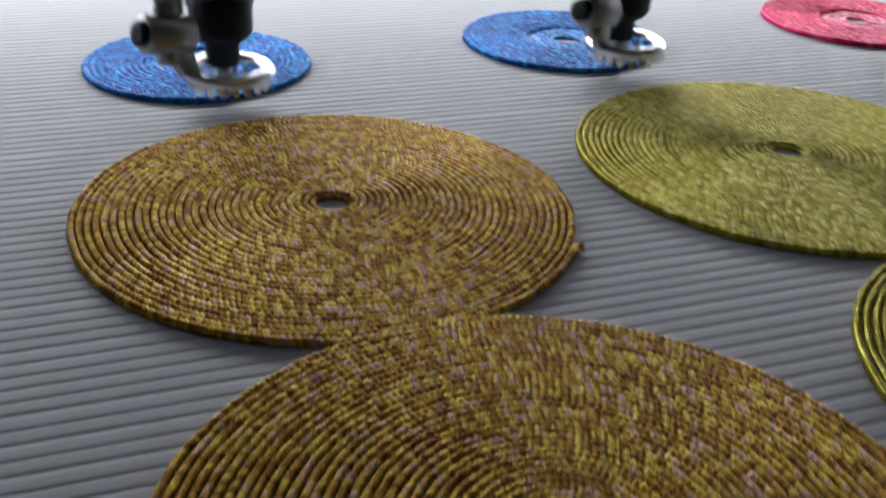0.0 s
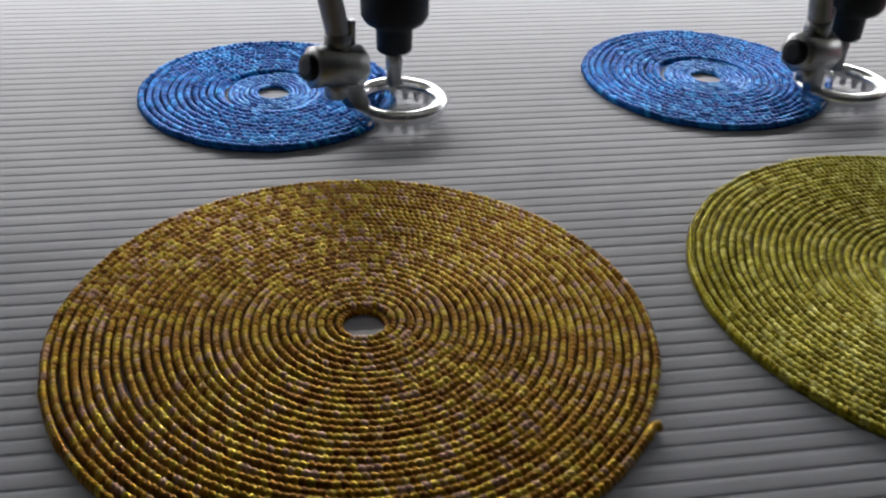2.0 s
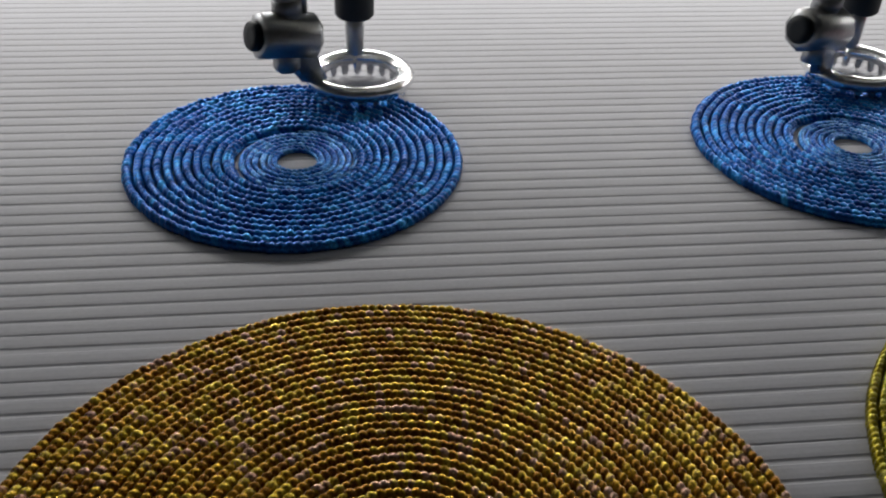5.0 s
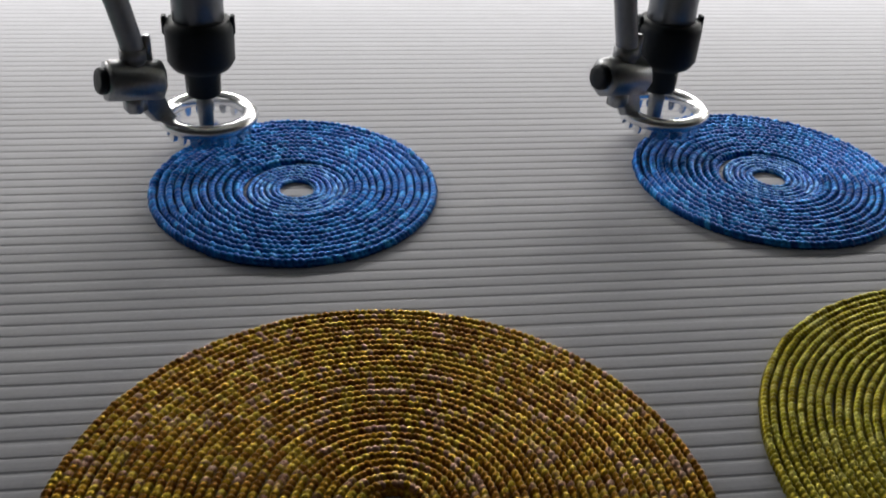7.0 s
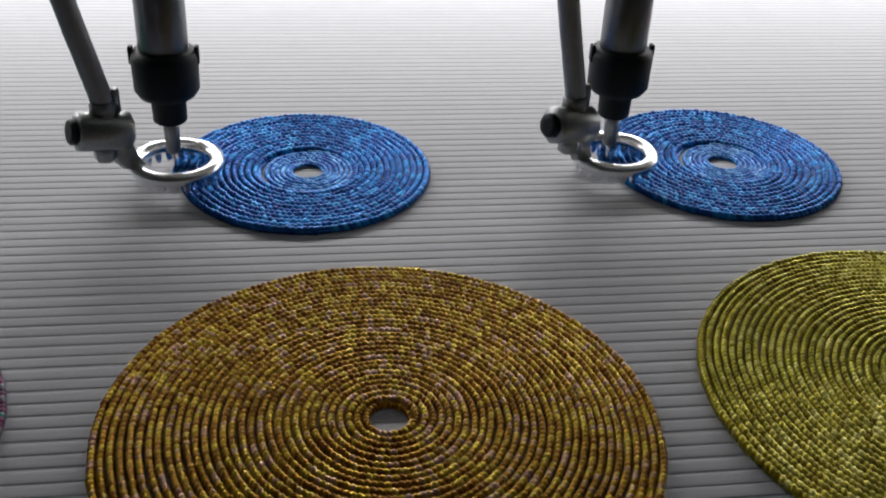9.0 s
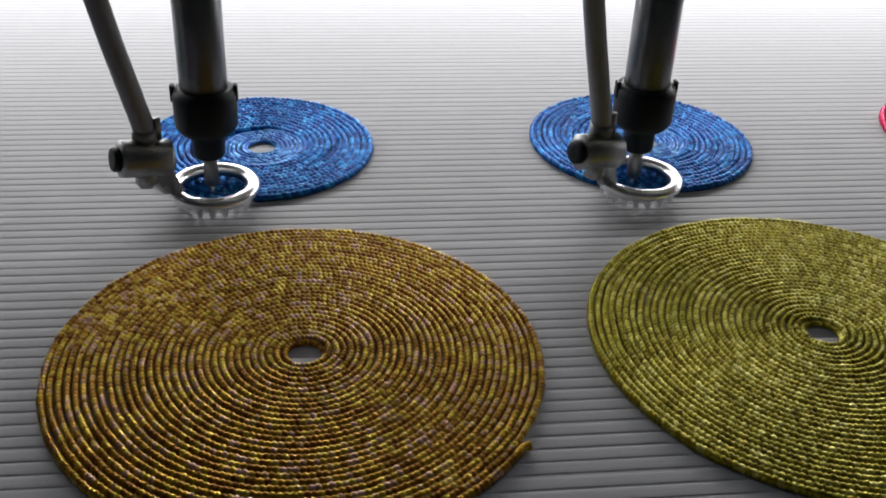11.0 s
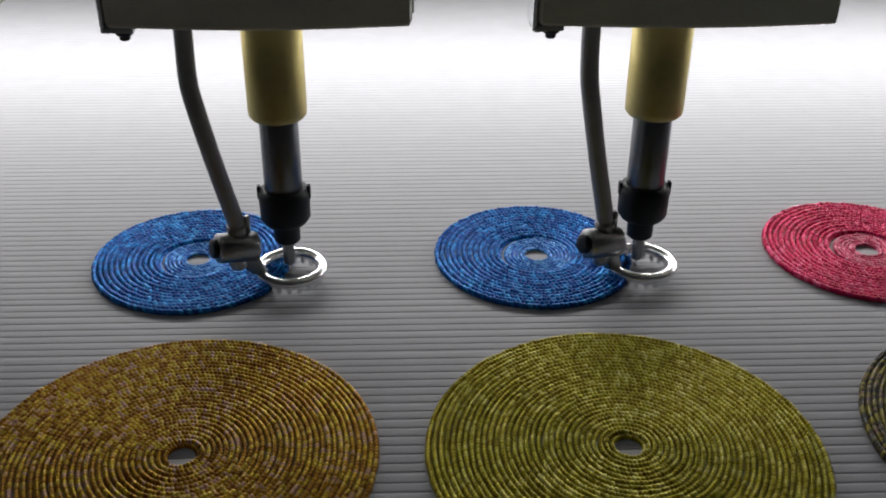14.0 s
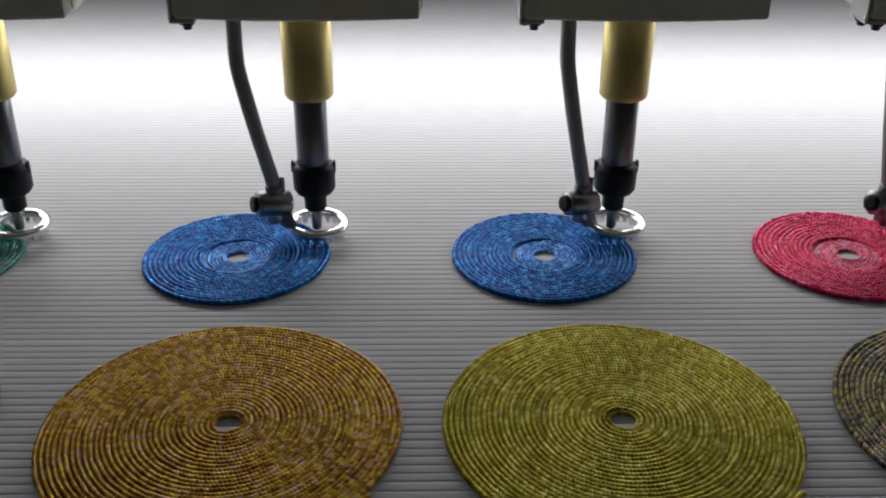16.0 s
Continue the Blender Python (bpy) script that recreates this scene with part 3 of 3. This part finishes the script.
    NEEDLE_LIFT = [  # seconds, height of the needle clamp
        (0, 0.0163), (0.1, 0.0253), (0.2, 0.0237), (0.3, 0.0212), (0.4, 0.0212), (0.5, 0.0248), (0.6, 0.0226), (0.7, 0.0264),
        (0.8, 0.0244), (0.9, 0.0204), (1, 0.0158), (1.1, 0.0233), (1.2, 0.0253), (1.3, 0.026), (1.4, 0.0244), (1.5, 0.0174),
        (1.6, 0.0194), (1.7, 0.0226), (1.8, 0.0259), (1.9, 0.0268), (2, 0.0254), (2.1, 0.0197), (2.2, 0.0194), (2.3, 0.0226),
        (2.4, 0.0194), (2.5, 0.0247), (2.6, 0.0271), (2.7, 0.0236), (2.8, 0.0205), (2.9, 0.0217), (3, 0.0168), (3.1, 0.0254),
        (3.2, 0.0226), (3.3, 0.0207), (3.4, 0.0222), (3.5, 0.015), (3.6, 0.0236), (3.7, 0.0204), (3.8, 0.0236), (3.9, 0.0261),
        (4, 0.0222), (4.1, 0.0207), (4.2, 0.025), (4.3, 0.0254), (4.4, 0.021), (4.5, 0.0217), (4.6, 0.0259), (4.7, 0.0241),
        (4.8, 0.0204), (4.9, 0.0232), (5, 0.0262), (5.1, 0.0227), (5.2, 0.0205), (5.3, 0.0246), (5.4, 0.0257), (5.5, 0.0213),
        (5.6, 0.0213), (5.7, 0.0257), (5.8, 0.0209), (5.9, 0.0208), (6, 0.0153), (6.1, 0.026), (6.2, 0.0258), (6.3, 0.0254),
        (6.4, 0.0241), (6.5, 0.0159), (6.6, 0.0243), (6.7, 0.0271), (6.8, 0.0254), (6.9, 0.025), (7, 0.0196), (7.1, 0.0222),
        (7.2, 0.0226), (7.3, 0.0236), (7.4, 0.0204), (7.5, 0.0254), (7.6, 0.0261), (7.7, 0.0208), (7.8, 0.0207), (7.9, 0.0211),
        (8, 0.0159), (8.1, 0.021), (8.2, 0.0244), (8.3, 0.0259), (8.4, 0.0241), (8.5, 0.0204), (8.6, 0.0232), (8.7, 0.0262),
        (8.8, 0.0227), (8.9, 0.0205), (9, 0.0246), (9.1, 0.0257), (9.2, 0.0213), (9.3, 0.0213), (9.4, 0.0257), (9.5, 0.0246),
        (9.6, 0.0205), (9.7, 0.0227), (9.8, 0.0262), (9.9, 0.0232), (10, 0.0204), (10.1, 0.0241), (10.2, 0.0259), (10.3, 0.0205),
        (10.4, 0.0265), (10.5, 0.0235), (10.6, 0.0244), (10.7, 0.0199), (10.8, 0.0209), (10.9, 0.0244), (11, 0.0193), (11.1, 0.0226),
        (11.2, 0.0262), (11.3, 0.0198), (11.4, 0.0197), (11.5, 0.0158), (11.6, 0.0265), (11.7, 0.0259), (11.8, 0.0244), (11.9, 0.026),
        (12, 0.0228), (12.1, 0.0226), (12.2, 0.0198), (12.3, 0.0205), (12.4, 0.0226), (12.5, 0.0139), (12.6, 0.0271), (12.7, 0.0244),
        (12.8, 0.0271), (12.9, 0.0271), (13, 0.0198), (13.1, 0.0257), (13.2, 0.0212), (13.3, 0.0205), (13.4, 0.0227), (13.5, 0.0227),
        (13.6, 0.0232), (13.7, 0.0212), (13.8, 0.0241), (13.9, 0.0259), (14, 0.0213), (14.1, 0.026), (14.2, 0.0244), (14.3, 0.0212),
        (14.4, 0.0197), (14.5, 0.0165), (14.6, 0.0261), (14.7, 0.026), (14.8, 0.0268), (14.9, 0.0212), (15, 0.0165), (15.1, 0.0236),
        (15.2, 0.0195), (15.3, 0.026), (15.4, 0.0253), (15.5, 0.0213), (15.6, 0.0217), (15.7, 0.0259), (15.8, 0.0241), (15.9, 0.0204),
        (16, 0.018),
    ]
    for n, (machine_head, foot, bar) in enumerate(HEADS):
        walk(machine_head, [(t, pose(x + (n - 1) * S, y, 0)) for t, x, y in HEAD_WAY])
        walk(foot, [(t, pose(0, 0, z - 0.008)) for t, z in FOOT_LIFT])
        walk(bar, [(t, pose(-0.0012, 0.004, z - 0.002)) for t, z in NEEDLE_LIFT])
    # each length of cord comes down inside the needle bar and stays where the needle leaves it
    times = [row[0] for row in HEAD_WAY]
    angles = np.unwrap([math.atan2(y + 0.0004, x + 0.0012) for t, x, y in HEAD_WAY])
    for disc, lengths in SMALL_DISCS:
        for k, length in enumerate(lengths):
            a = RIM_ANGLE + math.radians(5 + 10 * k)
            r = RIM + TURN * (a - RIM_ANGLE) / 2 / math.pi
            down = float(np.interp(a, angles, times)) + 0.06
            rest = (r * math.cos(a), r * math.sin(a))

            def held(t, z):
                x = np.interp(t, times, [row[1] for row in HEAD_WAY])
                y = np.interp(t, times, [row[2] for row in HEAD_WAY])
                return (t, pose(x, y + 0.0044, z, 0, 0, math.degrees(a)))

            rows = [held(t, 0.2) for t in times if t < down - 0.35]
            if a < angles[-1]:
                rows += [held(t, z) for t, z in ((down - 0.3, 0.2), (down - 0.15, 0.05)) if t > 0.02]
                rows += [(t, pose(*rest, 0, 0, 0, math.degrees(a))) for t in (max(down, 0.1), 16.0)]
                if rows[0][0] > 0:
                    rows.insert(0, held(0, 0.06))
            walk(length, rows)


motions()
